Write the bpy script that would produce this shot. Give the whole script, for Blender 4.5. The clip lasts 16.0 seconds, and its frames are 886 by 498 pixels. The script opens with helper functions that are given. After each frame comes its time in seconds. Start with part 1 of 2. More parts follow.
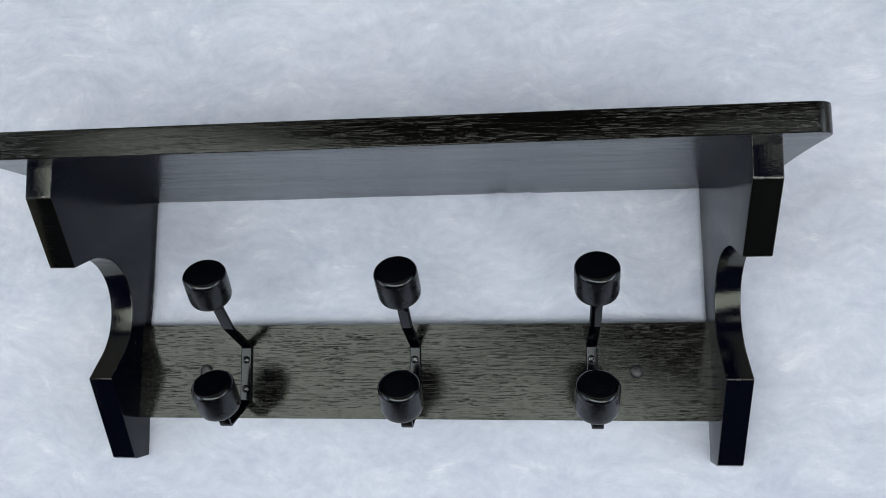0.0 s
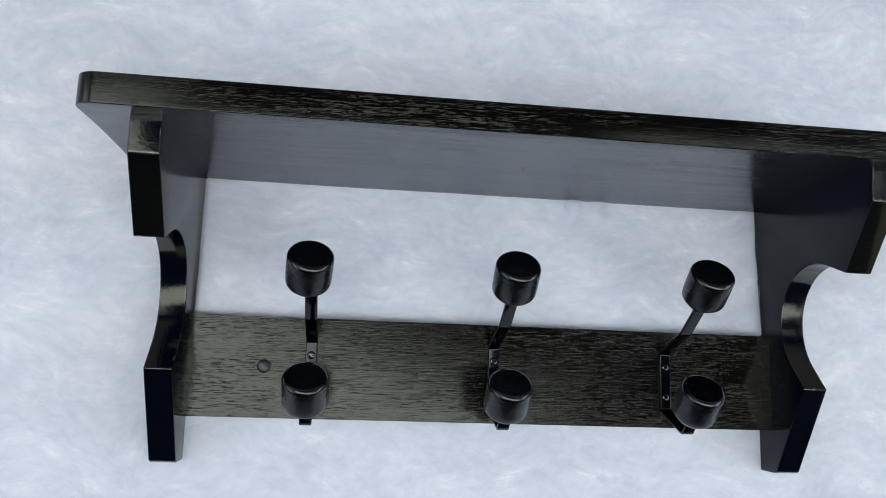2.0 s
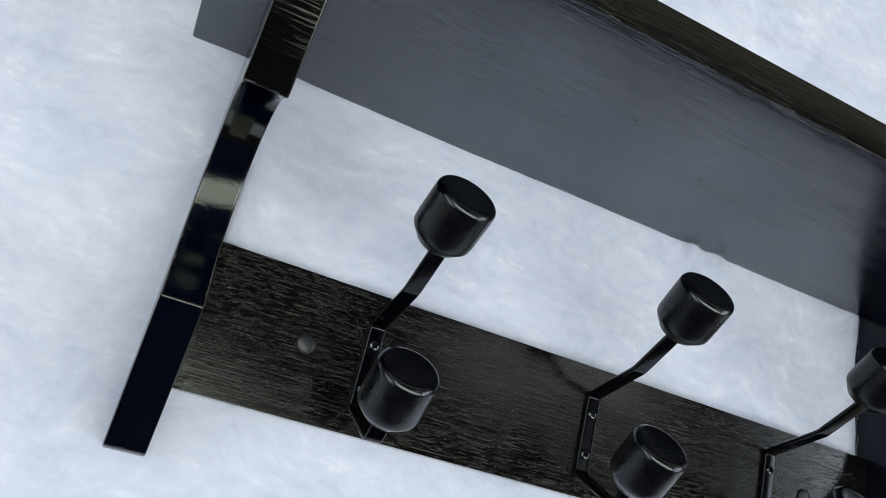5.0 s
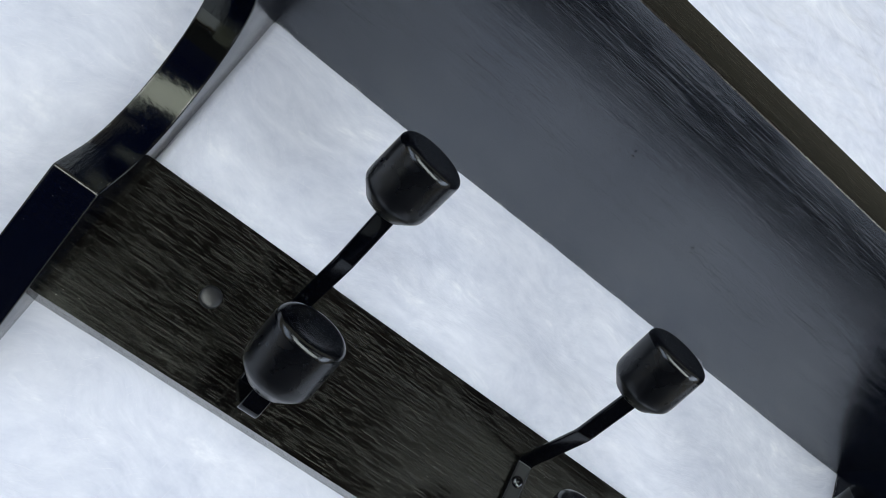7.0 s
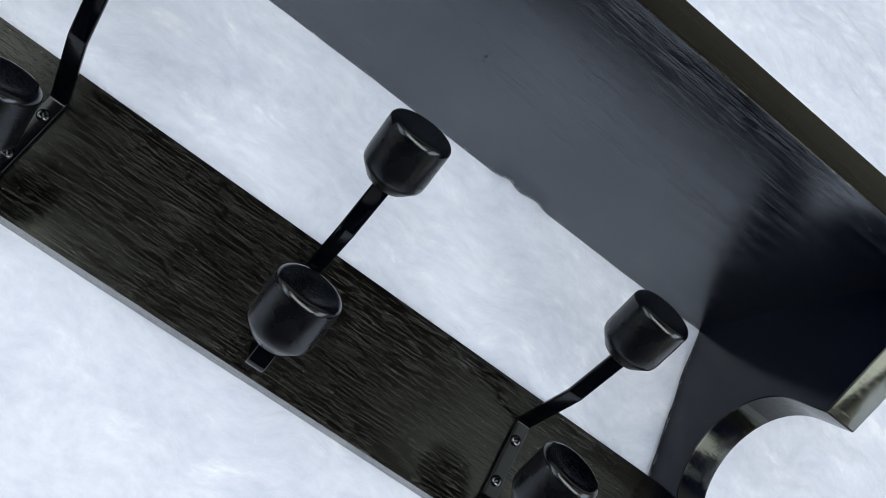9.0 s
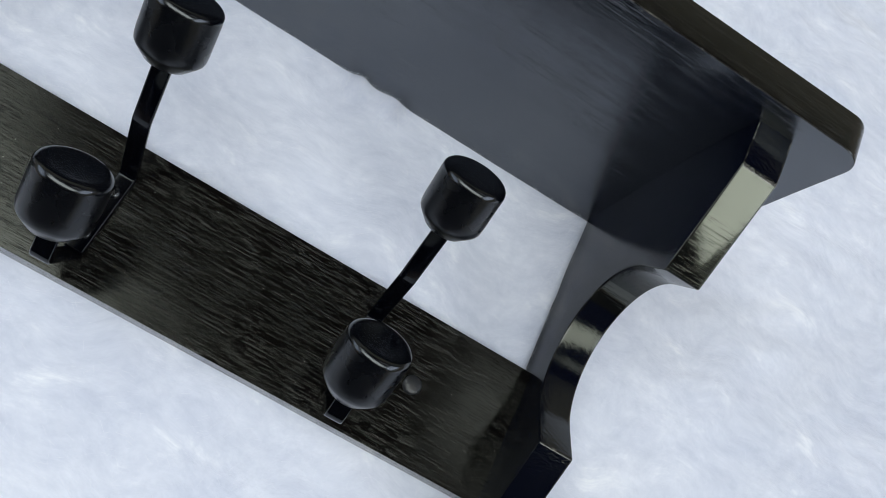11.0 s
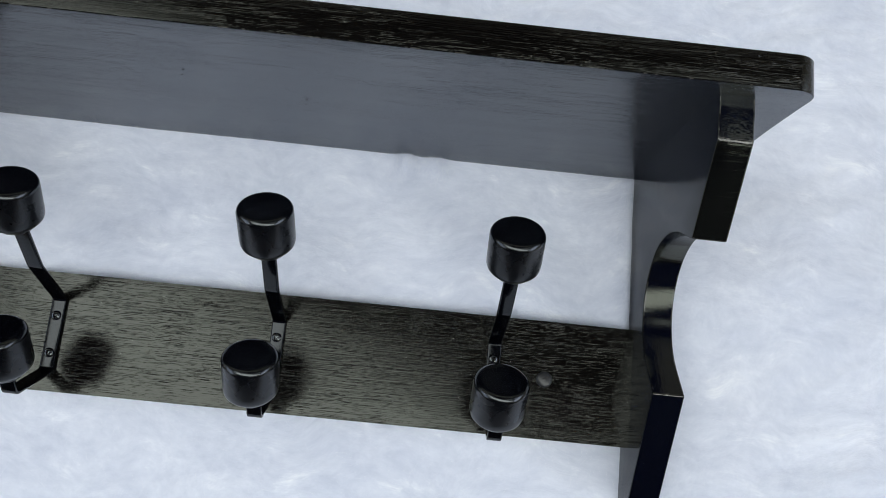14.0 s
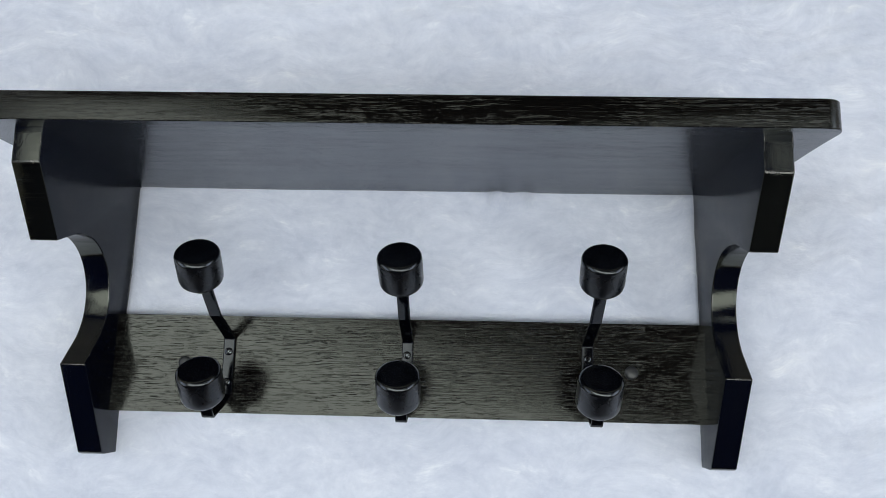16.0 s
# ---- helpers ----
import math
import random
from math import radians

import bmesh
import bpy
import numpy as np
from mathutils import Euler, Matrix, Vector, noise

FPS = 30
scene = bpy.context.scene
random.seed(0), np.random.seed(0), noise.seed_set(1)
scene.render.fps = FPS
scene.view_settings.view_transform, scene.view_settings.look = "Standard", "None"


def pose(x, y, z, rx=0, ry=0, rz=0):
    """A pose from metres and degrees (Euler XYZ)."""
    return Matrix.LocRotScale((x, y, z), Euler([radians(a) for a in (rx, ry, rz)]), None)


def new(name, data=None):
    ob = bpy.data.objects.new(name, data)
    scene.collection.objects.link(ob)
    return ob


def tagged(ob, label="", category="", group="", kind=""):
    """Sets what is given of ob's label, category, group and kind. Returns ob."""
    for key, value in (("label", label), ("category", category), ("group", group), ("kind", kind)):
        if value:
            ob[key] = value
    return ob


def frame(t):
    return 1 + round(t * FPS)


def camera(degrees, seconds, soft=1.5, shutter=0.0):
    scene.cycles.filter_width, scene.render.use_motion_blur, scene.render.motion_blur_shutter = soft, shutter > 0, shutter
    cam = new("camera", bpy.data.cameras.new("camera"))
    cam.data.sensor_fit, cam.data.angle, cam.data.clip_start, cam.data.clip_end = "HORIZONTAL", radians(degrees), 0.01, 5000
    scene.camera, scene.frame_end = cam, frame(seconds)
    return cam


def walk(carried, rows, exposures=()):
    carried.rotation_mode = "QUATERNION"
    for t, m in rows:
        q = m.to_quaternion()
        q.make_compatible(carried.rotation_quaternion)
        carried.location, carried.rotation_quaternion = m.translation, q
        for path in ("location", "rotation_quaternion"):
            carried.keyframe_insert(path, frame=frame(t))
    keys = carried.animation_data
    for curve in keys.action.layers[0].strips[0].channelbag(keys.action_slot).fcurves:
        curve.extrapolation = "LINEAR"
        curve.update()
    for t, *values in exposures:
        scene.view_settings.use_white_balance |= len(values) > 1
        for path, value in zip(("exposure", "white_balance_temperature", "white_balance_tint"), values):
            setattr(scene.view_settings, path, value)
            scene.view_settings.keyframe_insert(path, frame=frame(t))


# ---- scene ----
cam = camera(59.83, 16.0, soft=0.55)
# seconds, eye in metres, turn in degrees
PATH = [
    (0.0, 0.1036, 0.0766, 0.6928, 6.658, 6.697, -0.287),
    (0.5, 0.0486, 0.0694, 0.6997, 7.363, 3.866, 0.298),
    (1.0, -0.0065, 0.0659, 0.6934, 7.921, 0.31, 0.942),
    (1.5, -0.0632, 0.0579, 0.6878, 8.59, -3.392, 1.474),
    (2.0, -0.1257, 0.0472, 0.6703, 9.027, -7.409, 1.845),
    (2.5, -0.1751, 0.0404, 0.6487, 9.674, -11.553, 1.856),
    (3.0, -0.2172, 0.0416, 0.6330, 10.267, -15.192, 2.009),
    (3.5, -0.2534, 0.0366, 0.5960, 10.29, -18.133, 3.058),
    (4.0, -0.2802, 0.0261, 0.5446, 10.192, -20.037, 5.556),
    (6.5, -0.2388, -0.0531, 0.3795, 15.31, -27.693, 28.278),
    (7.0, -0.2075, -0.0514, 0.3947, 15.773, -27.335, 29.994),
    (7.5, -0.1655, -0.0534, 0.4024, 15.38, -26.166, 30.886),
    (8.0, -0.1249, -0.0554, 0.4162, 15.537, -25.738, 30.821),
    (8.5, -0.0713, -0.0576, 0.4175, 15.534, -24.606, 30.658),
    (9.0, -0.0314, -0.0600, 0.4260, 15.232, -23.419, 30.543),
    (9.5, -0.0030, -0.0578, 0.4298, 14.860, -22.730, 30.130),
    (10.0, 0.0305, -0.0603, 0.4324, 15.157, -21.727, 29.929),
    (12.5, 0.1510, 0.0025, 0.4891, 14.522, -10.564, 15.833),
    (13.0, 0.1426, 0.0099, 0.5218, 13.466, -7.024, 11.539),
    (13.5, 0.1278, 0.0134, 0.5436, 12.081, -4.322, 7.977),
    (14.0, 0.0965, 0.0248, 0.5653, 11.224, -2.456, 5.523),
    (14.5, 0.0778, 0.0338, 0.5880, 10.322, -1.144, 3.734),
    (15.0, 0.0698, 0.0362, 0.6147, 9.792, 0.056, 2.326),
    (15.5, 0.0566, 0.0296, 0.6437, 10.123, 0.932, 1.752),
    (16.0, 0.0511, 0.0346, 0.6790, 10.137, 1.721, 1.312),
]
walk(cam, [(t, pose(x, y, z, rx, ry, rz)) for t, x, y, z, rx, ry, rz in PATH],
     exposures=[(0.0, -0.05), (1.5, 0.0), (4.0, 0.08), (6.5, 0.28), (8.0, 0.29), (10.0, 0.21), (12.5, 0.05), (14.5, 0.09), (16.0, 0.03)])

# ---- world and light ----
SKY_STRENGTH = 0.08
LAMP_WATTS = 57.0
WINDOW_WATTS = 29.0

world = bpy.data.worlds.new("world")
scene.world = world
world.use_nodes = True
wn, wl = world.node_tree.nodes, world.node_tree.links
sky = wn.new("ShaderNodeTexSky")
sky.sky_type = "NISHITA"
sky.sun_disc = False
sky.sun_elevation, sky.sun_rotation = radians(48), radians(100)
wl.new(sky.outputs["Color"], wn["Background"].inputs["Color"])
wn["Background"].inputs["Strength"].default_value = SKY_STRENGTH

# an unseen room, added to close the place: a window in the east and the west wall, one long light panel on the ceiling
ROOM_X0, ROOM_X1, ROOM_Y0, ROOM_Y1, ROOM_Z0, ROOM_Z1 = -2.3, 2.4, -2.2, 1.7, -0.03, 2.36
WIN_Y0, WIN_Y1, WIN_Z0, WIN_Z1 = -1.4, 1.0, 0.80, 2.2
PANEL_X, PANEL_Y, PANEL_L, PANEL_W, PANEL_TURN = 0.30, -0.63, 3.9, 1.12, -23.0

# two smaller panels, unseen, added for lit patches in the rail: x, y, length, width, share of the large panel's power
ADDED_PANELS = [(1.30, 0.60, 0.9, 0.36, 0.016), (-1.35, 0.80, 0.8, 0.75, 0.062)]


def area_lamp(name, m, sx, sy, watts, colour):
    data = bpy.data.lights.new(name, "AREA")
    data.shape, data.size, data.size_y, data.energy, data.color = "RECTANGLE", sx, sy, watts, colour
    ob = new(name, data)
    ob.matrix_world = m
    return ob


area_lamp("panel_light", pose(PANEL_X, PANEL_Y, ROOM_Z1 - 0.062, 0, 0, PANEL_TURN), PANEL_L, PANEL_W, LAMP_WATTS, (0.95, 1.0, 0.95))
for px, py, long, wide, share in ADDED_PANELS:
    area_lamp("added_panel_light", pose(px, py, ROOM_Z1 - 0.062), long, wide, LAMP_WATTS * share, (0.95, 1.0, 0.95))
# both windows are added, out of view, for cool light from the sides
for side in (-1, 1):
    wall_x = (ROOM_X1 if side > 0 else -ROOM_X0) + 0.02
    area_lamp("window_light", pose(side * wall_x, (WIN_Y0 + WIN_Y1) / 2, (WIN_Z0 + WIN_Z1) / 2, 0, side * 90, 0), WIN_Z1 - WIN_Z0 - 0.1, WIN_Y1 - WIN_Y0 - 0.1,
              WINDOW_WATTS * (0.8 if side > 0 else 0.65), (0.77, 0.86, 1.0))


# ---- materials ----
class Nodes:
    """A small helper round one node material."""

    def __init__(self, name):
        self.mat = bpy.data.materials.new(name)
        self.mat.use_nodes = True
        self.tree = self.mat.node_tree
        self.bsdf = self.tree.nodes["Principled BSDF"]

    def node(self, kind, **values):
        n = self.tree.nodes.new(kind)
        for key, value in values.items():
            n.inputs[key.replace("_", " ")].default_value = value
        return n

    def link(self, a, b):
        self.tree.links.new(a, b)

    def coords(self, scale, kind="Object"):
        tc = self.tree.nodes.new("ShaderNodeTexCoord")
        mp = self.node("ShaderNodeMapping", Scale=scale)
        self.link(tc.outputs[kind], mp.inputs["Vector"])
        return mp.outputs["Vector"]

    def noise(self, vec, scale, detail=4.0, rough=0.55, distortion=0.0):
        n = self.node("ShaderNodeTexNoise", Scale=scale, Detail=detail, Roughness=rough, Distortion=distortion)
        self.link(vec, n.inputs["Vector"])
        return n.outputs["Fac"]

    def ramp(self, fac, stops):
        r = self.tree.nodes.new("ShaderNodeValToRGB")
        e = r.color_ramp.elements
        while len(e) < len(stops):
            e.new(0.5)
        for el, (pos, col) in zip(e, stops):
            el.position = pos
            el.color = (*col, 1) if len(col) == 3 else (col[0], col[0], col[0], 1)
        self.link(fac, r.inputs["Fac"])
        return r.outputs["Color"]

    def math(self, op, a, b):
        m = self.tree.nodes.new("ShaderNodeMath")
        m.operation = op
        for i, v in enumerate((a, b)):
            if isinstance(v, (int, float)):
                m.inputs[i].default_value = v
            else:
                self.link(v, m.inputs[i])
        return m.outputs[0]

    def bump(self, height, strength, distance, normal=None):
        b = self.node("ShaderNodeBump", Strength=strength, Distance=distance)
        self.link(height, b.inputs["Height"])
        if normal is not None:
            self.link(normal, b.inputs["Normal"])
        return b.outputs["Normal"]

    def set(self, **values):
        for key, value in values.items():
            self.bsdf.inputs[key.replace("_", " ")].default_value = value
        return self


def black_wood(name, axis, grain, pits, rough, peel=0.06, worn_glint=0.1, ior=1.56, tint=(0.86, 0.93, 1.0), black=(0.0003, 0.0008, 0.0042), knot=None, dust=0.0, short=0.5):
    """Black lacquer over open-grained softwood; the grain runs along the axis or axes named, and bows round a knot."""
    m = Nodes(name).set(Base_Color=(*black, 1), IOR=ior, Specular_Tint=(*tint, 1))
    tc = m.tree.nodes.new("ShaderNodeTexCoord")
    place = tc.outputs["Object"]
    if knot:
        kx, ky, size = knot
        axes = m.tree.nodes.new("ShaderNodeSeparateXYZ")
        m.link(place, axes.inputs[0])
        dx = m.math("DIVIDE", m.math("SUBTRACT", axes.outputs[0], kx), size * 1.8)
        dy = m.math("SUBTRACT", axes.outputs[1], ky)
        far = m.math("ADD", m.math("MULTIPLY", dx, dx), m.math("POWER", m.math("DIVIDE", m.math("ABSOLUTE", dy, 0.0), size), 2.0))
        near = m.math("POWER", 2.718, m.math("MULTIPLY", far, -1.0))
        bowed = m.math("ADD", ky, m.math("MULTIPLY", dy, m.math("SUBTRACT", 1.0, m.math("MULTIPLY", near, 0.45))))
        joined = m.tree.nodes.new("ShaderNodeCombineXYZ")
        for k, v in enumerate((axes.outputs[0], bowed, axes.outputs[2])):
            m.link(v, joined.inputs[k])
        place = joined.outputs[0]

    def along(run, across):
        mp = m.node("ShaderNodeMapping", Scale=[run if c in axis else across for c in "xyz"])
        m.link(place, mp.inputs["Vector"])
        return mp.outputs["Vector"]
    n_fine = m.noise(along(24.0, 1050.0), 1.0, 4.0, 0.65)
    n_broad = m.noise(along(5.0, 90.0), 1.0, 4.0, 0.6, 0.25)
    n_line = m.noise(along(34.0 * short, 3400.0), 1.0, 2.0, 0.5)
    n_break = m.noise(along(140.0 * short, 800.0), 1.0, 3.0, 0.65)
    n_patch = m.noise(along(7.0, 26.0), 1.0, 3.0, 0.6)
    n_ring = m.noise(along(3.0, 230.0), 1.0, 3.0, 0.55, 0.5)
    patch = m.ramp(n_patch, [(0.38, (0.08,)), (0.66, (1.0,))])
    # growth rings, soft ridges of the grain, then sharp short pores where the lacquer did not fill them
    ridges = m.ramp(n_fine, [(0.32, (0.0,)), (0.68, (1.0,))])
    height = m.math("ADD", m.math("MULTIPLY", ridges, patch), m.math("ADD", m.math("MULTIPLY", n_broad, 0.5), m.math("MULTIPLY", n_ring, 0.8)))
    n1 = m.bump(height, grain, 0.0006)
    pore = m.math("MULTIPLY", m.ramp(n_line, [(0.55, (0.0,)), (0.65, (1.0,))]), m.ramp(n_break, [(0.44, (0.0,)), (0.60, (1.0,))]))
    pore = m.math("MULTIPLY", pore, patch)
    n2 = m.bump(pore, pits, 0.0006, n1)
    n_peel = m.noise(m.coords((420.0, 420.0, 420.0)), 1.0, 2.0)
    m.link(m.bump(n_peel, peel, 0.0006, n2), m.bsdf.inputs["Normal"])
    # the open pores keep a little grey dust, which also paints in their glints, and there are stray specks
    mix = m.tree.nodes.new("ShaderNodeMix")
    mix.data_type = "RGBA"
    mix.inputs[6].default_value = (*black, 1)
    mix.inputs[7].default_value = (0.16, 0.16, 0.15, 1)
    vor = m.node("ShaderNodeTexVoronoi", Scale=1.0)
    m.link(m.coords((250.0, 250.0, 250.0)), vor.inputs["Vector"])
    speck = m.math("LESS_THAN", vor.outputs["Distance"], 0.05 + dust)
    some = m.math("GREATER_THAN", vor.outputs["Color"], 0.62)
    m.link(m.math("MAXIMUM", m.math("MULTIPLY", pore, worn_glint), m.math("MULTIPLY", m.math("MULTIPLY", speck, some), 0.9)), mix.inputs[0])
    m.link(mix.outputs[2], m.bsdf.inputs["Base Color"])
    m.link(m.ramp(n_broad, [(0.3, (rough * 0.8,)), (0.7, (rough * 1.3,))]), m.bsdf.inputs["Roughness"])
    return m.mat


def chipped_lacquer(name):
    """Lacquer along an edge, with wear through it in small pale chips."""
    m = Nodes(name).set(IOR=1.6, Roughness=0.2)
    chips = m.noise(m.coords((110.0, 110.0, 110.0)), 1.0, 5.0, 0.7)
    m.link(m.ramp(chips, [(0.54, (0.004, 0.004, 0.004)), (0.70, (0.16, 0.15, 0.135))]), m.bsdf.inputs["Base Color"])
    return m.mat


def black_metal(name, rough, ior):
    m = Nodes(name).set(Base_Color=(0.0006, 0.0008, 0.0018, 1), IOR=ior, Specular_Tint=(0.9, 0.95, 1.0, 1))
    n = m.noise(m.coords((260.0, 260.0, 260.0)), 1.0, 3.0)
    m.link(m.bump(n, 0.05, 0.0005), m.bsdf.inputs["Normal"])
    big = m.noise(m.coords((60.0, 60.0, 60.0)), 1.0, 3.0)
    m.link(m.ramp(big, [(0.3, (rough * 0.75,)), (0.7, (rough * 1.35,))]), m.bsdf.inputs["Roughness"])
    return m.mat


def plain(name, colour, rough, scale=6.0, vary=0.08, bump=0.1):
    m = Nodes(name).set(Roughness=rough)
    n = m.noise(m.coords((scale, scale, scale)), 1.0, 6.0, 0.6)
    m.link(m.ramp(n, [(0.25, [c * (1 - vary) for c in colour]), (0.75, [min(1, c * (1 + vary)) for c in colour])]), m.bsdf.inputs["Base Color"])
    f = m.noise(m.coords((120.0, 120.0, 120.0)), 1.0, 4.0)
    m.link(m.bump(f, bump, 0.002), m.bsdf.inputs["Normal"])
    return m.mat


def fur(name, sheet):
    m = Nodes(name).set(Roughness=0.9, Specular_IOR_Level=0.15, Sheen_Weight=0.15, Sheen_Roughness=0.5)
    tc = m.tree.nodes.new("ShaderNodeTexCoord")
    drift = m.node("ShaderNodeTexNoise", Scale=9.0, Detail=2.0)
    m.link(tc.outputs["Object"], drift.inputs["Vector"])
    shift = m.tree.nodes.new("ShaderNodeVectorMath")
    shift.operation = "MULTIPLY_ADD"
    shift.inputs[1].default_value = (0.07, 0.07, 0.0)
    m.link(drift.outputs["Color"], shift.inputs[0])
    m.link(tc.outputs["Object"], shift.inputs[2])

    def combed(sx, sy, turn):
        mp = m.node("ShaderNodeMapping", Scale=(sx, sy, 1.0), Rotation=(0.0, 0.0, radians(turn)))
        m.link(shift.outputs[0], mp.inputs["Vector"])
        return mp.outputs["Vector"]
    n_big = m.noise(combed(6.0, 9.0, 20), 1.0, 4.0, 0.6)
    n_tuft = m.noise(combed(22.0, 44.0, -8), 1.0, 5.0, 0.65)
    n_strand = m.noise(combed(60.0, 420.0, -8), 1.0, 3.0, 0.6)
    n_fleck = m.noise(combed(85.0, 130.0, 15), 1.0, 4.0, 0.7)
    # the fur's soft light and shade is put into its colour as random mottling
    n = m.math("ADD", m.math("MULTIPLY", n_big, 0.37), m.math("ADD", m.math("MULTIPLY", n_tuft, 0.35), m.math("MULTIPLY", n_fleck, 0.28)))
    # low and high: shaded and lit tone; the hairs are kept lighter
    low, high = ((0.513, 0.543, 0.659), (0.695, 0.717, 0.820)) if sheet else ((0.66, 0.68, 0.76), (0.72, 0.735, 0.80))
    # whiter strands where the tuft noise is high
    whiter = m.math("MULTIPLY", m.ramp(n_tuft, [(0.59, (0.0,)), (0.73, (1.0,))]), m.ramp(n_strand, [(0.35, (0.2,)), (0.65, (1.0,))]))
    mix = m.tree.nodes.new("ShaderNodeMix")
    mix.data_type = "RGBA"
    m.link(whiter, mix.inputs[0])
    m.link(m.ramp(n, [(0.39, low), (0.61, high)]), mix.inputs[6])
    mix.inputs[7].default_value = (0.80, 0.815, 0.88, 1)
    colour = mix.outputs[2]
    m.link(colour, m.bsdf.inputs["Base Color"])
    if sheet:
        # combed strands at two sizes
        n1 = m.bump(n_tuft, 0.13, 0.008)
        m.link(m.bump(n_strand, 0.10, 0.0012, n1), m.bsdf.inputs["Normal"])
    else:
        # hairs let light through
        tr = m.tree.nodes.new("ShaderNodeBsdfTranslucent")
        both = m.tree.nodes.new("ShaderNodeMixShader")
        both.inputs[0].default_value = 0.55
        m.link(colour, tr.inputs["Color"])
        m.link(m.bsdf.outputs[0], both.inputs[1])
        m.link(tr.outputs[0], both.inputs[2])
        m.link(both.outputs[0], m.tree.nodes["Material Output"].inputs["Surface"])
    return m.mat


# these tints put the mirrored light's colour into the gloss: olive lamp, bluish fur
MIRRORED_OLIVE = (0.97, 1.0, 0.93)
WOOD_TOP = black_wood("black_lacquered_board", "x", 0.06, 0.28, 0.21, 0.02, 0.01, 2.1, (0.86, 0.92, 1.0), dust=0.04)
WOOD_FRONT = black_wood("black_lacquered_front_edge", "x", 0.10, 0.32, 0.11, 0.015, 0.10, 1.45, MIRRORED_OLIVE, (0.0020, 0.0018, 0.0018), short=1.0)
WOOD_RAIL = black_wood("black_lacquered_rail", "x", 0.075, 0.42, 0.105, 0.015, 0.19, 1.43, MIRRORED_OLIVE, (0.0021, 0.0018, 0.0018), (0.227, 0.052, 0.016), 0.02, 1.0)
WOOD_SIDE = black_wood("black_lacquered_bracket", "y", 0.05, 0.07, 0.13, 0.02, 0.02, 1.35, dust=0.04)
WOOD_EDGE = black_wood("black_lacquered_sawn_edge", "yz", 0.06, 0.10, 0.12, 0.20, 0.03, 1.45, (0.96, 1.0, 0.86))
WOOD_CHAMFER = black_wood("black_lacquered_saw_marks", "x", 0.015, 0.12, 0.09, 0.05, 0.05, 1.7, (0.96, 1.0, 0.86), (0.0012, 0.0014, 0.0018))
WORN_EDGE = chipped_lacquer("chipped_lacquer_edge")
HOOK_METAL = black_metal("black_enamelled_metal", 0.10, 1.38)
KNOB_BLACK = black_metal("satin_black_knob", 0.28, 1.5)
KNOB_RIM = black_metal("glossy_black_knob_rim", 0.20, 1.6)
CAP_BLACK = plain("dull_black_plastic", (0.014, 0.015, 0.018), 0.38, 200.0, 0.15, 0.05)
SCREW_METAL = black_metal("black_screw_metal", 0.16, 1.9)
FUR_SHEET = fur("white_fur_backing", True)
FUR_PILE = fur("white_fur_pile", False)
WALL_PAINT = plain("ochre_wall_paint", (0.46, 0.42, 0.33), 0.7, 3.0, 0.04, 0.15)
DARK_PAINT = plain("dark_wall_paint", (0.015, 0.014, 0.014), 0.8, 3.0, 0.1, 0.15)
CEIL_PAINT = plain("brown_ceiling_paint", (0.05, 0.04, 0.03), 0.8, 3.0, 0.03, 0.1)
FLOOR_WOOD = plain("floor_wood", (0.22, 0.14, 0.08), 0.45, 9.0, 0.25, 0.2)
FRAME_WHITE = plain("white_frame_paint", (0.75, 0.75, 0.72), 0.4, 8.0, 0.03, 0.05)
glass = Nodes("window_glass").set(Base_Color=(1, 1, 1, 1), Roughness=0.02, Transmission_Weight=1.0, IOR=1.45)
GLASS = glass.mat


# ---- mesh helpers ----
def finish(name, bm, material, smooth=None):
    me = bpy.data.meshes.new(name)
    bmesh.ops.recalc_face_normals(bm, faces=bm.faces)
    bm.to_mesh(me)
    bm.free()
    me.materials.append(material)
    if smooth is not None:
        me.polygons.foreach_set("use_smooth", [True] * len(me.polygons))
        me.set_sharp_from_angle(angle=radians(smooth))
    return me


def part(name, bm, material, parent, label="", smooth=35, m=None):
    ob = new(name, finish(name, bm, material, smooth))
    ob.parent = parent
    if m is not None:
        ob.matrix_basis = m
    return tagged(ob, label)


def thing(name, at, label, category, group="", kind=""):
    ob = new(name)
    ob.location = at
    ob.empty_display_size = 0.05
    return tagged(ob, label, category, group, kind)


def box(bm, x0, x1, y0, y1, z0, z1):
    v = [bm.verts.new((x, y, z)) for x in (x0, x1) for y in (y0, y1) for z in (z0, z1)]
    for f in ((0, 1, 3, 2), (4, 6, 7, 5), (0, 4, 5, 1), (2, 3, 7, 6), (0, 2, 6, 4), (1, 5, 7, 3)):
        bm.faces.new([v[i] for i in f])


def prism(outline, place, a, b):
    """Extrudes a closed outline of (u, v) between the depths a and b; place(u, v, w) gives the point."""
    bm = bmesh.new()
    lo = [bm.verts.new(place(u, v, a)) for u, v in outline]
    hi = [bm.verts.new(place(u, v, b)) for u, v in outline]
    n = len(outline)
    bm.faces.new(lo)
    bm.faces.new(hi)
    for i in range(n):
        bm.faces.new((lo[i], lo[(i + 1) % n], hi[(i + 1) % n], hi[i]))
    bmesh.ops.recalc_face_normals(bm, faces=bm.faces)
    return bm


def soften(bm, width, angle=28, segments=2):
    """Rounds the edges that turn by more than the angle."""
    edges = [e for e in bm.edges if len(e.link_faces) == 2 and e.calc_face_angle(0) > radians(angle)]
    bmesh.ops.bevel(bm, geom=edges, offset=width, segments=segments, profile=0.6, affect="EDGES", clamp_overlap=True)
    return bm


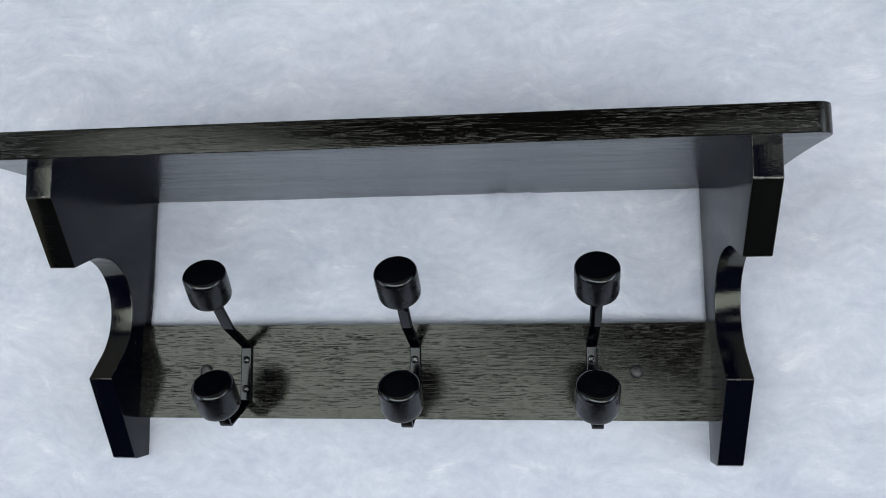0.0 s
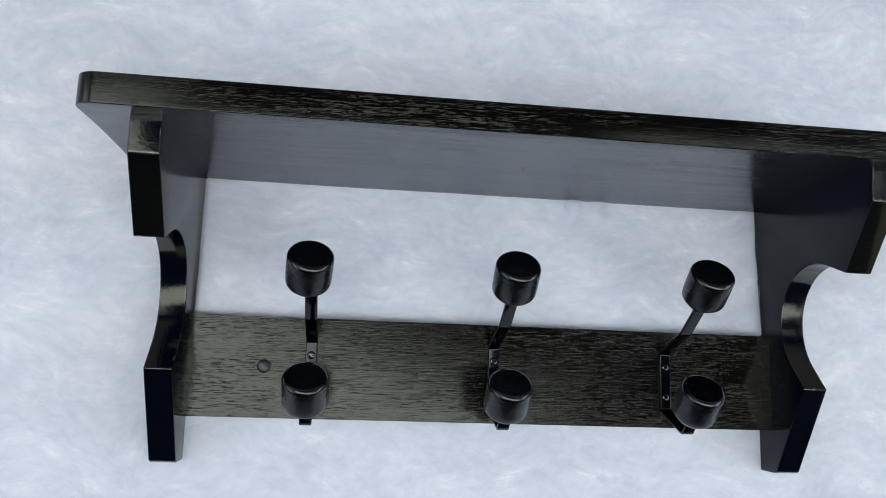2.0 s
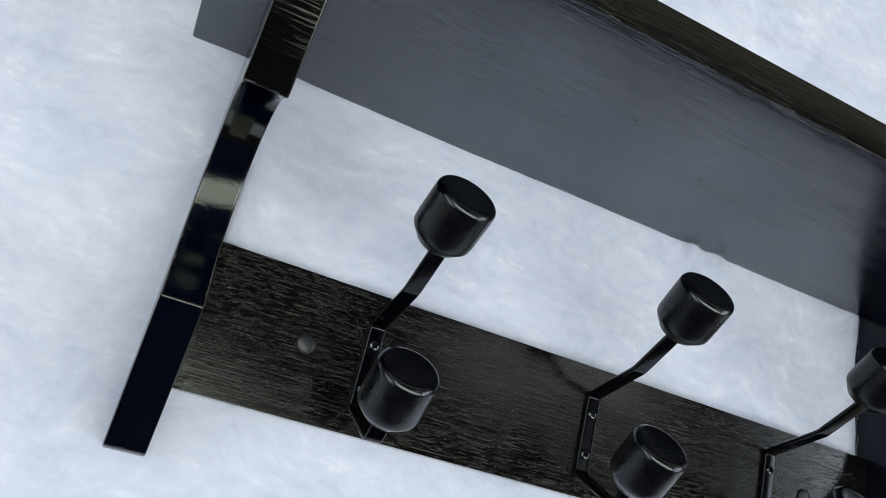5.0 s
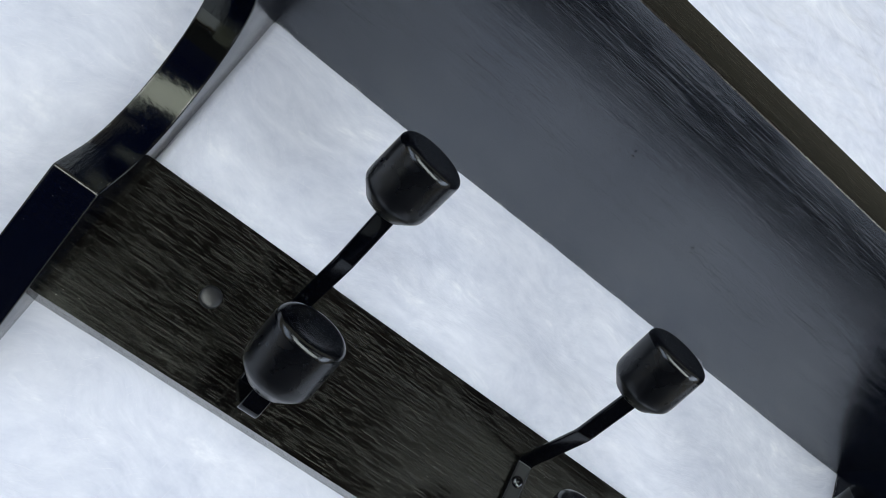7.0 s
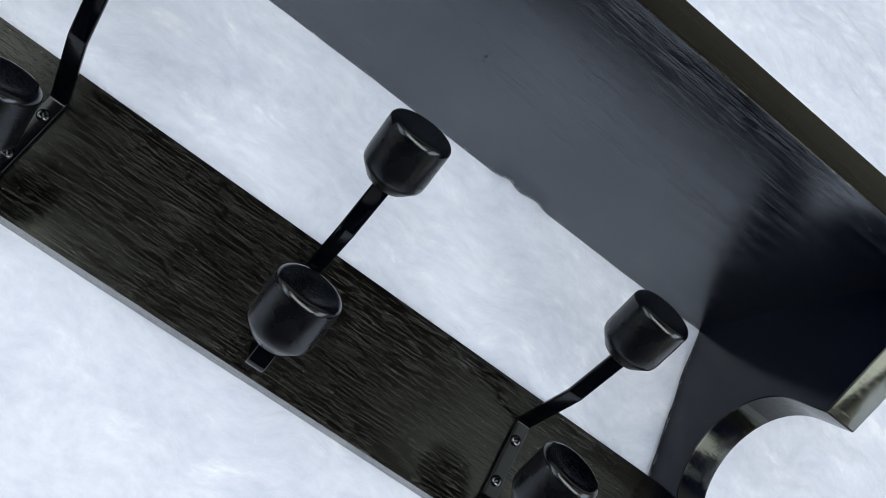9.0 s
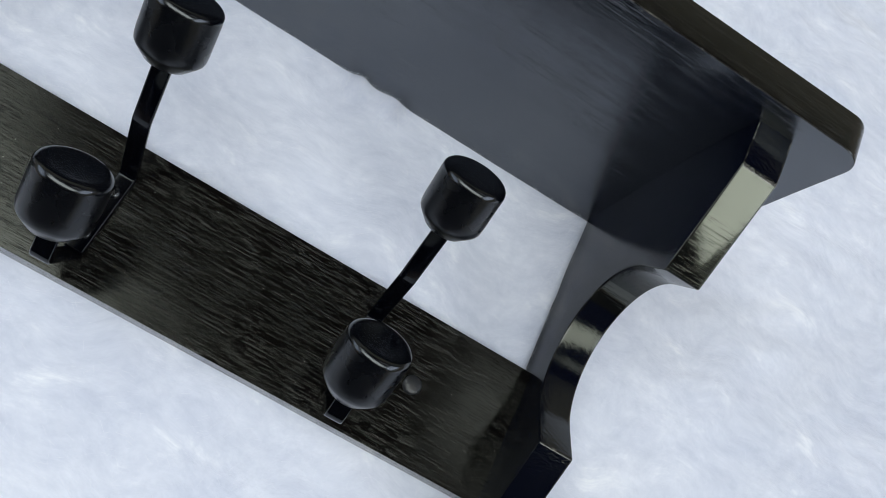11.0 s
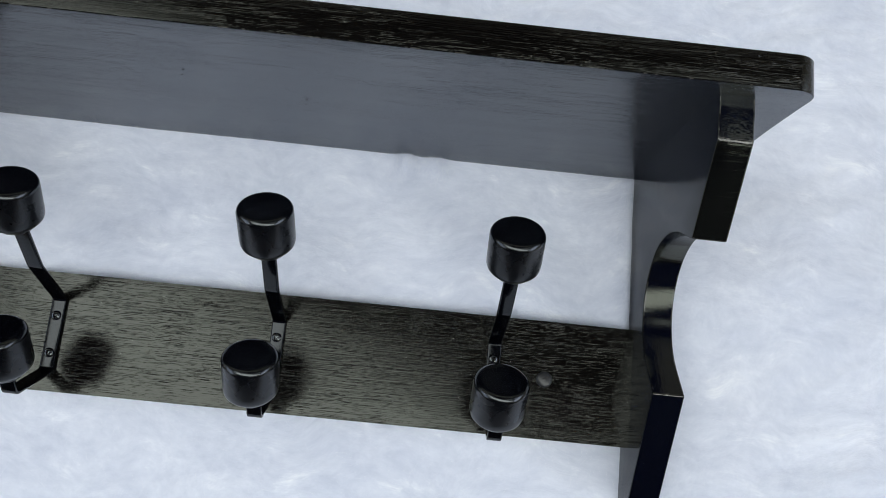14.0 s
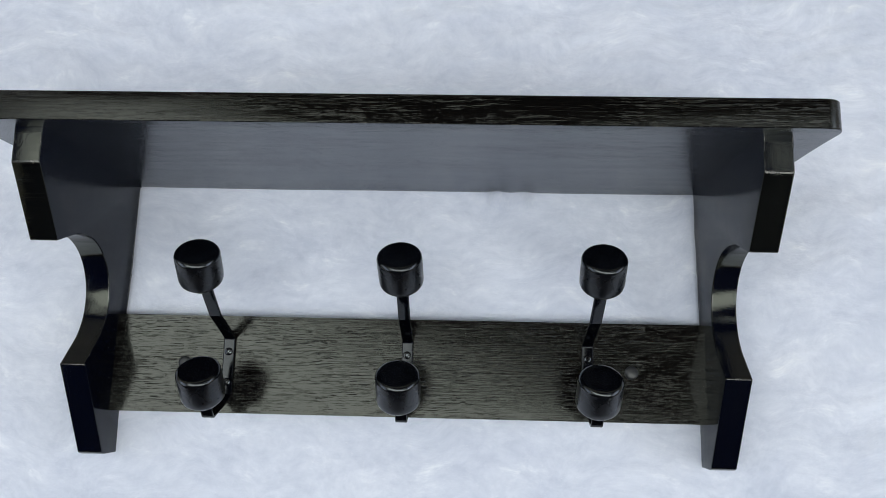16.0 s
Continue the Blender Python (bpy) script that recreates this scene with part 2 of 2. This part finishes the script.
def revolve(profile, turns=40):
    """A solid of revolution round z from (radius, height) rows; ends on the axis."""
    bm = bmesh.new()
    rings = []
    for r, h in profile:
        if r < 1e-6:
            rings.append([bm.verts.new((0, 0, h))])
        else:
            rings.append([bm.verts.new((r * math.cos(2 * math.pi * i / turns), r * math.sin(2 * math.pi * i / turns), h)) for i in range(turns)])
    for p, q in zip(rings, rings[1:]):
        for i in range(turns):
            j = (i + 1) % turns
            loop = [p[i % len(p)], p[j % len(p)], q[j % len(q)], q[i % len(q)]]
            loop = [v for k, v in enumerate(loop) if v not in loop[:k]]
            if len(loop) > 2:
                bm.faces.new(loop)
    return bm


def arc(cx, cy, r, a0, a1, n):
    return [(cx + r * math.cos(radians(a0 + (a1 - a0) * i / n)), cy + r * math.sin(radians(a0 + (a1 - a0) * i / n))) for i in range(n + 1)]


# ---- room ----
def slab(name, x0, x1, y0, y1, z0, z1, material, label):
    bm = bmesh.new()
    box(bm, x0, x1, y0, y1, z0, z1)
    return tagged(new(name, finish(name, bm, material)), label, name.split("_")[0], kind="structure")


slab("floor", ROOM_X0 - 0.1, ROOM_X1 + 0.1, ROOM_Y0 - 0.1, ROOM_Y1 + 0.1, ROOM_Z0 - 0.1, ROOM_Z0, FLOOR_WOOD, "plain brown wooden floor under the fur rug")
slab("ceiling", ROOM_X0 - 0.1, ROOM_X1 + 0.1, ROOM_Y0 - 0.1, ROOM_Y1 + 0.1, ROOM_Z1, ROOM_Z1 + 0.1, CEIL_PAINT, "plain brown stained ceiling")
slab("wall_north", ROOM_X0 - 0.1, ROOM_X1 + 0.1, ROOM_Y1, ROOM_Y1 + 0.1, ROOM_Z0, ROOM_Z1, WALL_PAINT, "plain ochre painted wall")
# south wall: added unseen, its dark paint stands in for a person's reflection
slab("wall_south", ROOM_X0 - 0.1, ROOM_X1 + 0.1, ROOM_Y0 - 0.1, ROOM_Y0, ROOM_Z0, ROOM_Z1, DARK_PAINT, "unseen dark wall, added so that the wood mirrors black")


def wall_with_window(side):
    """The east (1) or west (-1) wall, with its added window."""
    bm = bmesh.new()
    inner = ROOM_X1 if side > 0 else ROOM_X0
    x0, x1 = sorted((inner, inner + side * 0.1))
    box(bm, x0, x1, ROOM_Y0, WIN_Y0, ROOM_Z0, ROOM_Z1)
    box(bm, x0, x1, WIN_Y1, ROOM_Y1, ROOM_Z0, ROOM_Z1)
    box(bm, x0, x1, WIN_Y0, WIN_Y1, ROOM_Z0, WIN_Z0)
    box(bm, x0, x1, WIN_Y0, WIN_Y1, WIN_Z1, ROOM_Z1)
    name, number = ("wall_east", 1) if side > 0 else ("wall_west", 2)
    tagged(new(name, finish(name, bm, WALL_PAINT)), "ochre painted wall with a wide window opening", "wall", kind="structure")
    win = thing("window_%d" % number, (inner + side * 0.06, (WIN_Y0 + WIN_Y1) / 2, WIN_Z0), "unseen wide white framed window with clear glass, added for side light", "window", kind="structure")
    w, h, t = (WIN_Y1 - WIN_Y0) / 2, WIN_Z1 - WIN_Z0, 0.05
    bm = bmesh.new()
    for y0, y1, z0, z1 in ((-w, -w + t, 0, h), (w - t, w, 0, h), (-w + t, w - t, 0, t), (-w + t, w - t, h - t, h)):
        box(bm, -0.02, 0.02, y0, y1, z0, z1)
    part("window_frame", bm, FRAME_WHITE, win)
    bm = bmesh.new()
    box(bm, -0.003, 0.003, -w + t, w - t, t, h - t)
    pane = part("pane", bm, GLASS, win)
    pane.visible_shadow = False


wall_with_window(1)
wall_with_window(-1)


def ceiling_light(x, y, long, wide, turn, label):
    lamp = thing("ceiling_light", (x, y, ROOM_Z1), label, "ceiling light", "ceiling lights")
    lamp.rotation_euler = (0, 0, radians(turn))
    bm = bmesh.new()
    a, b = long / 2 + 0.03, wide / 2 + 0.03
    box(bm, -a, a, -b, b, -0.055, 0)
    soften(bm, 0.006)
    part("housing", bm, FRAME_WHITE, lamp)


ceiling_light(PANEL_X, PANEL_Y, PANEL_L, PANEL_W, PANEL_TURN, "large white ceiling light panel")
for px, py, long, wide, share in ADDED_PANELS:
    ceiling_light(px, py, long, wide, 0, "unseen small dim ceiling panel, added for lit patches mirrored in the rail")

# ---- the coat rack ----
# x along the rack, y towards its top board, z away from the rug; it lies on its back
HALF, THICK = 0.25, 0.0206
RAIL_Y0, RAIL_Y1, RAIL_Z = 0.0081, 0.0898, 0.0235
TOP_Y, TOP_THICK, TOP_Z, TOP_HALF = 0.2079, 0.0211, 0.1867, 0.3005
HOOK_X = (-0.1508, 0.0003, 0.1512)

rack = thing("coat_rack", (0, 0, 0), "black lacquered wooden coat rack with three double hooks, lying down", "coat rack")


def top_board():
    r = 0.0145
    out = [(-TOP_HALF - 0.002, 0.001), (TOP_HALF, 0.001)] + arc(TOP_HALF - r, TOP_Z - r, r, 0, 90, 10) + arc(-TOP_HALF - 0.002 + r, TOP_Z - r, r, 90, 180, 10)
    bm = prism(out, lambda u, v, w: (u, w, v), TOP_Y, TOP_Y + TOP_THICK)
    soften(bm, 0.0012, 28, 3)
    # the board has cupped a little across its grain
    for k in range(1, 15):
        bmesh.ops.bisect_plane(bm, geom=bm.verts[:] + bm.edges[:] + bm.faces[:], plane_co=(0, 0, TOP_Z * k / 15), plane_no=(0, 0, 1))
    for v in bm.verts:
        v.co.y += 0.0021 - 0.32 * (v.co.z - TOP_Z / 2) ** 2
    # the thin front edge and the ends have sharper open pores than the faces
    for f in bm.faces:
        f.normal_update()
        worn_glint = f.normal.y < -0.3 and f.normal.z > 0.3
        f.material_index = 2 if worn_glint else 0 if abs(f.normal.y) > 0.9 else 1
    ob = part("top_board", bm, WOOD_TOP, rack, "black lacquered shelf board with rounded front corners")
    ob.data.materials.append(WOOD_FRONT)
    ob.data.materials.append(WORN_EDGE)
    return ob


def bracket(side):
    c, r = (0.0965, 0.0925), 0.049
    p2, p3 = (0.1328, 0.1343), (0.0450, 0.0732)

    def touch(p, sign):
        dx, dy = p[0] - c[0], p[1] - c[1]
        d = math.hypot(dx, dy)
        return math.degrees(math.atan2(dy, dx)) + sign * math.degrees(math.acos(r / d))
    a0, a1 = touch(p2, -1), touch(p3, 1)
    while a1 > a0:
        a1 -= 360
    out = [(TOP_Y + 0.003, 0.0), (TOP_Y + 0.003, 0.1701), (TOP_Y - 0.001, 0.1700), (0.1821, 0.1691), p2] + arc(*c, r, a0, a1, 22) + [p3, (-0.0265, 0.0285), (-0.0278, 0.024), (-0.0278, 0.0)]
    x0, x1 = (HALF, HALF + THICK) if side > 0 else (-HALF - THICK, -HALF)
    bm = prism(out, lambda u, v, w: (w, u, v), x0, x1)
    soften(bm, 0.0011, 28, 3)
    # one bracket stands a little askew
    for v in bm.verts:
        v.co.x += 0.0 if side > 0 else 0.005 * (v.co.y - 0.09)
    # the thickly lacquered sawn edges are glossier than the flat sides
    for f in bm.faces:
        f.normal_update()
        sawn = f.normal.z > 0.3 and f.calc_center_median().y > p2[0] and f.normal.y < -0.1
        # pale chips on the bracket's narrow edges also paint in their highlight
        worn_glint = f.calc_area() < 1.5e-5 and abs(f.normal.x) < 0.3 and f.normal.z > 0.3
        f.material_index = 3 if worn_glint else 0 if abs(f.normal.x) > 0.9 else 2 if sawn else 1
    ob = part("bracket", bm, WOOD_SIDE, rack, "black lacquered bracket with a round cut-out")
    ob.data.materials.append(WOOD_EDGE)
    ob.data.materials.append(WOOD_CHAMFER)
    ob.data.materials.append(WORN_EDGE)
    return ob


def rail():
    bm = bmesh.new()
    box(bm, -HALF - 0.002, HALF + 0.002, RAIL_Y0, RAIL_Y1, 0.003, RAIL_Z)
    soften(bm, 0.0010)
    return part("rail", bm, WOOD_RAIL, rack, "black lacquered rail with raised wood grain")


def screw_cap(x, y):
    r = 0.0056
    bm = revolve([(0, 0.0)] + [(r, 0.0), (r, 0.0008)] + [(r * math.cos(radians(a)), 0.0008 + 0.0016 * math.sin(radians(a))) for a in (15, 30, 45, 60, 75)] + [(0, 0.0024)], 24)
    return part("screw_cap", bm, CAP_BLACK, rack, "domed black screw cap", 50, pose(x, y, RAIL_Z))


def fillet(corners, steps=6):
    """A bent line: rows of (u, v, radius); each corner is rounded by its radius."""
    line = [corners[0][:2]]
    for (ax, ay, _), (bx, by, r), (cx, cy, _) in zip(corners, corners[1:], corners[2:]):
        p = Vector((ax - bx, ay - by)).normalized()
        q = Vector((cx - bx, cy - by)).normalized()
        half = p.angle(q) / 2
        mid = Vector((bx, by)) + (p + q).normalized() * (r / math.sin(half))
        start = Vector((bx, by)) + p * (r / math.tan(half)) - mid
        end = Vector((bx, by)) + q * (r / math.tan(half)) - mid
        for k in range(steps + 1):
            d = start.lerp(end, k / steps).normalized()
            line.append(tuple(mid + d * r))
    return line + [corners[-1][:2]]


def strap_mesh():
    """The bent flat bar of a double hook, in the plane x = 0."""
    path = fillet([(0.0215, 0.0806, 0), (0.0066, 0.0672, 0.0042), (0.0222, 0.0250, 0.0040), (0.0716, 0.0250, 0.0036), (0.0868, 0.0677, 0.0120), (0.1085, 0.0998, 0)])
    half, thick = 0.0047, 0.0028
    bm = bmesh.new()
    rows = []
    for i, (y, z) in enumerate(path):
        a, b = path[max(0, i - 1)], path[min(len(path) - 1, i + 1)]
        ty, tz = b[0] - a[0], b[1] - a[1]
        d = math.hypot(ty, tz)
        ny, nz = -tz / d * thick / 2, ty / d * thick / 2
        rows.append([bm.verts.new((sx * half, y + s * ny, z + s * nz)) for sx, s in ((-1, -1), (1, -1), (1, 1), (-1, 1))])
    for p, q in zip(rows, rows[1:]):
        for i in range(4):
            bm.faces.new((p[i], p[(i + 1) % 4], q[(i + 1) % 4], q[i]))
    bm.faces.new(rows[0])
    bm.faces.new(rows[-1])
    bmesh.ops.recalc_face_normals(bm, faces=bm.faces)
    return soften(bm, 0.0009, 60, 3)


KNOB_R, KNOB_L = 0.0170, 0.0338


def knob_mesh():
    """Round knob: a narrowed foot, straight side, rolled rim and slightly dished top; the origin is the middle of its top."""
    r, k = KNOB_R, 0.0038
    prof = [(0, -KNOB_L), (0.0100, -KNOB_L), (0.0106, -KNOB_L + 0.0004), (0.0154, -KNOB_L + 0.0056), (0.0163, -KNOB_L + 0.0068), (0.0168, -KNOB_L + 0.0085), (r, -KNOB_L + 0.012)]
    prof += [(r - k + k * math.cos(radians(a)), -k + k * math.sin(radians(a))) for a in range(0, 91, 10)]
    prof += [(0.0105, -0.00035), (0.006, -0.0005), (0, -0.0005)]
    bm = revolve(prof, 48)
    for f in bm.faces:
        f.material_index = 1 if f.calc_center_median().z > -k else 0
    return bm


def screw_mesh():
    """A pan-head screw with a sunk cross."""
    bm = bmesh.new()
    r, arm, wide, n = 0.0033, 0.0017, 0.00042, 24
    rims = [[bm.verts.new((q * math.cos(2 * math.pi * i / n), q * math.sin(2 * math.pi * i / n), h)) for i in range(n)]
            for q, h in ((r, 0.0), (r, 0.0006), (r * 0.93, 0.0011), (r * 0.75, 0.0016))]
    for a, b in zip(rims, rims[1:]):
        for i in range(n):
            bm.faces.new((a[i], a[(i + 1) % n], b[(i + 1) % n], b[i]))
    plus = [(arm, -wide), (arm, wide), (wide, wide), (wide, arm), (-wide, arm), (-wide, wide), (-arm, wide), (-arm, -wide), (-wide, -wide), (-wide, -arm), (wide, -arm), (wide, -wide)]
    turn = Matrix.Rotation(radians(38), 3, "Z")
    up = [bm.verts.new(turn @ Vector((x, y, 0.0018))) for x, y in plus]
    low = [bm.verts.new(turn @ Vector((x * 0.8, y * 0.8, 0.0006))) for x, y in plus]
    m = len(plus)
    edges = [bm.edges.new((up[i], up[(i + 1) % m])) for i in range(m)]
    edges += [bm.edges.get((rims[-1][i], rims[-1][(i + 1) % n])) for i in range(n)]
    bmesh.ops.triangle_fill(bm, edges=edges, use_beauty=True)
    for f in [f for f in bm.faces if all(v in up for v in f.verts)]:
        bm.faces.remove(f)
    for i in range(m):
        bm.faces.new((up[i], up[(i + 1) % m], low[(i + 1) % m], low[i]))
    bm.faces.new(low)
    return bm


TOP_UP, TOP_LOW = (0.1292, 0.1213), (0.0430, 0.1015)
LEAN_UP, LEAN_LOW = 40.0, 46.0


def hook(x, shift, swing, sink):
    """One double hook; the bar sits a little off its screws, the upper knob swings a few degrees sideways, and the knobs may sit deeper."""
    bar = part("hook", strap_mesh(), HOOK_METAL, rack, "black metal double hook screwed to the rail", 40, pose(x + shift, 0, 0))
    upper = pose(-0.0008 - 0.7 * shift, TOP_UP[0] + (0.001 if x > 0.1 else 0.0), TOP_UP[1] - 0.5 * sink, -LEAN_UP, swing)
    lower = pose(-0.0008 - shift, TOP_LOW[0], TOP_LOW[1] - sink, -LEAN_LOW)
    for m in (upper, lower):
        knob = part("knob", knob_mesh(), KNOB_BLACK, bar, "large round black knob", 40, m)
        knob.data.materials.append(KNOB_RIM)
    for y in (0.0594, 0.0340):
        part("screw", screw_mesh(), SCREW_METAL, bar, "small cross-head screw", 40, pose(-0.5 * shift, y, 0.0263))
    return bar


shelf_board = top_board()
for dx, dz in ((-0.0634, 0.1141), (0.0092, 0.0861)):
    part("nick", revolve([(0, -0.0002), (0.0009, -0.0002), (0.0007, 0.0001), (0, 0.0002)], 10), SCREW_METAL, shelf_board, "tiny dark nick in the lacquer", 40, pose(dx, TOP_Y, dz, 90))
bracket(-1)
bracket(1)
rail()
screw_cap(-0.1885, 0.0494)
screw_cap(0.1885, 0.0490)
for hx, aside, turn_side, deeper in zip(HOOK_X, (-0.0002, 0.0006, 0.0007), (5.5, -2.5, -2.5), (0.0032, 0.0008, 0.0)):
    hook(hx, aside, turn_side, deeper)

# ---- the fur rug ----
RUG = (-1.15, 1.25, -0.75, 1.35)


def fur_height(x, y):
    v = Vector((x, y, 0.0))
    bx, by = x + 0.03 * noise.noise(v * 8.0), y + 0.03 * noise.noise(Vector((x * 8, y * 8, 5.5)))
    tuft = noise.noise(Vector((bx * 19 + by * 4, by * 36 - bx * 7, 3.1)))
    h = 0.0055 * noise.noise(v * 8.0) + 0.0032 * tuft
    h += (0.0008 + 0.0026 * max(0.0, tuft)) * noise.noise(Vector((bx * 48 + by * 8, by * 130 - bx * 25, 7.7)))
    # the rack presses the pile down
    ridge = 0.0055 * math.exp(-((x - 0.076) / 0.006) ** 2 - ((y - 0.204) / 0.007) ** 2)
    ridge += 0.0045 * math.exp(-((x - 0.099) / 0.007) ** 2 - ((y - 0.203) / 0.008) ** 2)
    out = max(abs(x) - TOP_HALF, -0.03 - y, y - TOP_Y - TOP_THICK, 0.0)
    # and it swells up between the rail and the shelf board
    if abs(x) < HALF and RAIL_Y1 < y < TOP_Y:
        ridge += 0.0006 * (0.6 + 0.9 * noise.noise(Vector((x * 22, 5.0, 1.3)))) * math.exp(-((y - TOP_Y + 0.006) / 0.013) ** 2)
        ridge += 0.005 * math.exp(-((y - RAIL_Y1) / 0.045) ** 2) + 0.004 * math.exp(-((HALF - abs(x)) / 0.02) ** 2)
    calm = 0.5 + 0.5 * min(1.0, out / 0.12)
    if abs(x) < HALF + 0.02:
        calm *= 1.0 - 0.6 * math.exp(-((y - TOP_Y) / 0.02) ** 2)
    return 0.0033 + ridge + h * calm


def fur_rug():
    x0, x1, y0, y1 = RUG
    me = bpy.data.meshes.new("fur_rug")
    # a fine mesh where the rack lies, a coarse one out to the hem
    xs = np.concatenate([np.linspace(x0, -0.64, 50), np.linspace(-0.637, 0.737, 460), np.linspace(0.74, x1, 50)])
    ys = np.concatenate([np.linspace(y0, -0.27, 50), np.linspace(-0.267, 0.897, 400), np.linspace(0.90, y1, 45)])
    nx, ny = len(xs), len(ys)
    hs = np.array([[fur_height(x, y) for x in xs] for y in ys])
    gx, gy = np.meshgrid(xs, ys)
    top = np.stack([gx, gy, hs], -1).reshape(-1, 3)
    i = (np.arange(ny - 1)[:, None] * nx + np.arange(nx - 1)[None, :]).reshape(-1)
    faces = np.stack([i, i + 1, i + 1 + nx, i + nx], -1)
    rim = np.concatenate([np.arange(nx), np.arange(1, ny) * nx + nx - 1, (ny - 1) * nx + np.arange(nx - 2, -1, -1), np.arange(ny - 2, 0, -1) * nx])
    low = top[rim].copy()
    low[:, 2] = ROOM_Z0
    base = len(top)
    k = len(rim)
    side = [(int(rim[(a + 1) % k]), int(rim[a]), base + a, base + (a + 1) % k) for a in range(k)]
    me.from_pydata(np.concatenate([top, low]).tolist(), [], faces.tolist() + side)
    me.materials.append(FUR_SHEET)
    me.polygons.foreach_set("use_smooth", [True] * len(me.polygons))
    rug = tagged(new("fur_rug", me), "fluffy white faux fur rug spread flat under the coat rack", "rug")
    return rug, (xs, ys, hs)


def pile(rug, sheet, loose=30000):
    """Single hairs, each a bent blade."""
    rng = np.random.default_rng(5)
    lo, hi = (-0.62, -0.26), (0.72, 0.88)

    def swirl(q):
        return 1.3 * np.sin(q[:, 0] * 7 + 1.1 * np.sin(q[:, 1] * 11)) + 1.2 * np.sin(q[:, 1] * 9 + 2 * np.sin(q[:, 0] * 5 + 1)) - 1.2

    p = rng.uniform(lo, hi, (loose, 2))
    turn = swirl(p) + rng.normal(0, 0.5, loose)
    length = rng.uniform(0.004, 0.010, loose)
    rise = rng.uniform(0.0002, 0.0007, loose)
    # a fringe stands up where the pile meets the wood, with one tuft at the shelf board
    fringe = [(rng.uniform(-HALF, HALF, 500), TOP_Y - 0.001 - rng.exponential(0.0035, 500), 0.0, 0.0022),
              (rng.normal(0.076, 0.006, 120), TOP_Y - 0.004 - rng.exponential(0.003, 120), 1.4, 0.0040),
              (rng.normal(0.100, 0.007, 120), TOP_Y - 0.004 - rng.exponential(0.003, 120), 1.4, 0.0040),
              (rng.uniform(-HALF, HALF, 700), RAIL_Y1 + 0.001 + rng.exponential(0.003, 700), 0.0, 0.0040)]
    for sign in (-1, 1):
        fringe.append((sign * (HALF - 0.001 - rng.exponential(0.004, 250)), rng.uniform(RAIL_Y1, TOP_Y, 250), 1.4, 0.0035))
        fringe.append((sign * (HALF + THICK + 0.001 + rng.exponential(0.003, 300)), rng.uniform(-0.02, TOP_Y, 300), 1.4, 0.0025))
    for fx, fy, way, high in fringe:
        k = len(fx)
        p = np.concatenate([p, np.stack([fx, fy], -1)])
        turn = np.concatenate([turn, way + rng.normal(0, 0.45, k) + math.pi * rng.integers(0, 2, k)])
        length = np.concatenate([length, rng.uniform(0.006, 0.016, k)])
        rise = np.concatenate([rise, high * rng.uniform(0.2, 1.0, k)])
    # none under the wood
    inside = (np.abs(p[:, 0]) < HALF + THICK) & (np.abs(p[:, 0]) > HALF) & (p[:, 1] > -0.0278) & (p[:, 1] < TOP_Y)
    inside |= (np.abs(p[:, 0]) <= HALF) & (p[:, 1] > RAIL_Y0) & (p[:, 1] < RAIL_Y1)
    inside |= (np.abs(p[:, 0]) < TOP_HALF) & (p[:, 1] > TOP_Y) & (p[:, 1] < TOP_Y + TOP_THICK)
    p, turn, length, rise = p[~inside], turn[~inside], length[~inside], rise[~inside]
    n = len(p)
    d = np.stack([np.cos(turn), np.sin(turn)], -1)
    bend = np.stack([-d[:, 1], d[:, 0]], -1) * (rng.normal(0, 0.12, n) * length)[:, None]
    s = np.stack([-d[:, 1], d[:, 0]], -1) * rng.uniform(0.000035, 0.000065, n)[:, None]
    xs, ys, hs = sheet

    def ground(q):
        fx = np.interp(q[:, 0], xs, np.arange(len(xs)))
        fy = np.interp(q[:, 1], ys, np.arange(len(ys)))
        ix, iy = fx.astype(int), fy.astype(int)
        tx, ty = fx - ix, fy - iy
        return (hs[iy, ix] * (1 - tx) + hs[iy, ix + 1] * tx) * (1 - ty) + (hs[iy + 1, ix] * (1 - tx) + hs[iy + 1, ix + 1] * tx) * ty

    verts = np.zeros((n, 7, 3))
    for j, (along, up, wide) in enumerate(((0.0, -0.3, 1.0), (0.35, 0.9, 1.0), (0.7, 1.0, 0.8), (1.0, 0.3, 0.0))):
        q = p + d * (length * along)[:, None] + bend * (along * along)
        z = ground(q) + rise * up
        if j < 3:
            verts[:, 2 * j, :2], verts[:, 2 * j + 1, :2] = q - s * wide, q + s * wide
            verts[:, 2 * j, 2] = verts[:, 2 * j + 1, 2] = z
        else:
            verts[:, 6, :2], verts[:, 6, 2] = q, z
    b = np.arange(n)[:, None] * 7
    tris = np.concatenate([b + np.array([t]) for t in ((0, 1, 3), (0, 3, 2), (2, 3, 5), (2, 5, 4), (4, 5, 6))], 0)
    me = bpy.data.meshes.new("fur")
    me.vertices.add(n * 7)
    me.vertices.foreach_set("co", verts.reshape(-1))
    me.loops.add(len(tris) * 3)
    me.loops.foreach_set("vertex_index", tris.reshape(-1).astype(np.int32))
    me.polygons.add(len(tris))
    me.polygons.foreach_set("loop_start", np.arange(0, len(tris) * 3, 3, dtype=np.int32))
    me.update(calc_edges=True)
    me.validate()
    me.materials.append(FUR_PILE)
    ob = new("fur", me)
    ob.parent = rug
    return tagged(ob, "soft white fur hairs", kind="stuff")


fur_sheet, fur_heights = fur_rug()
pile(fur_sheet, fur_heights)
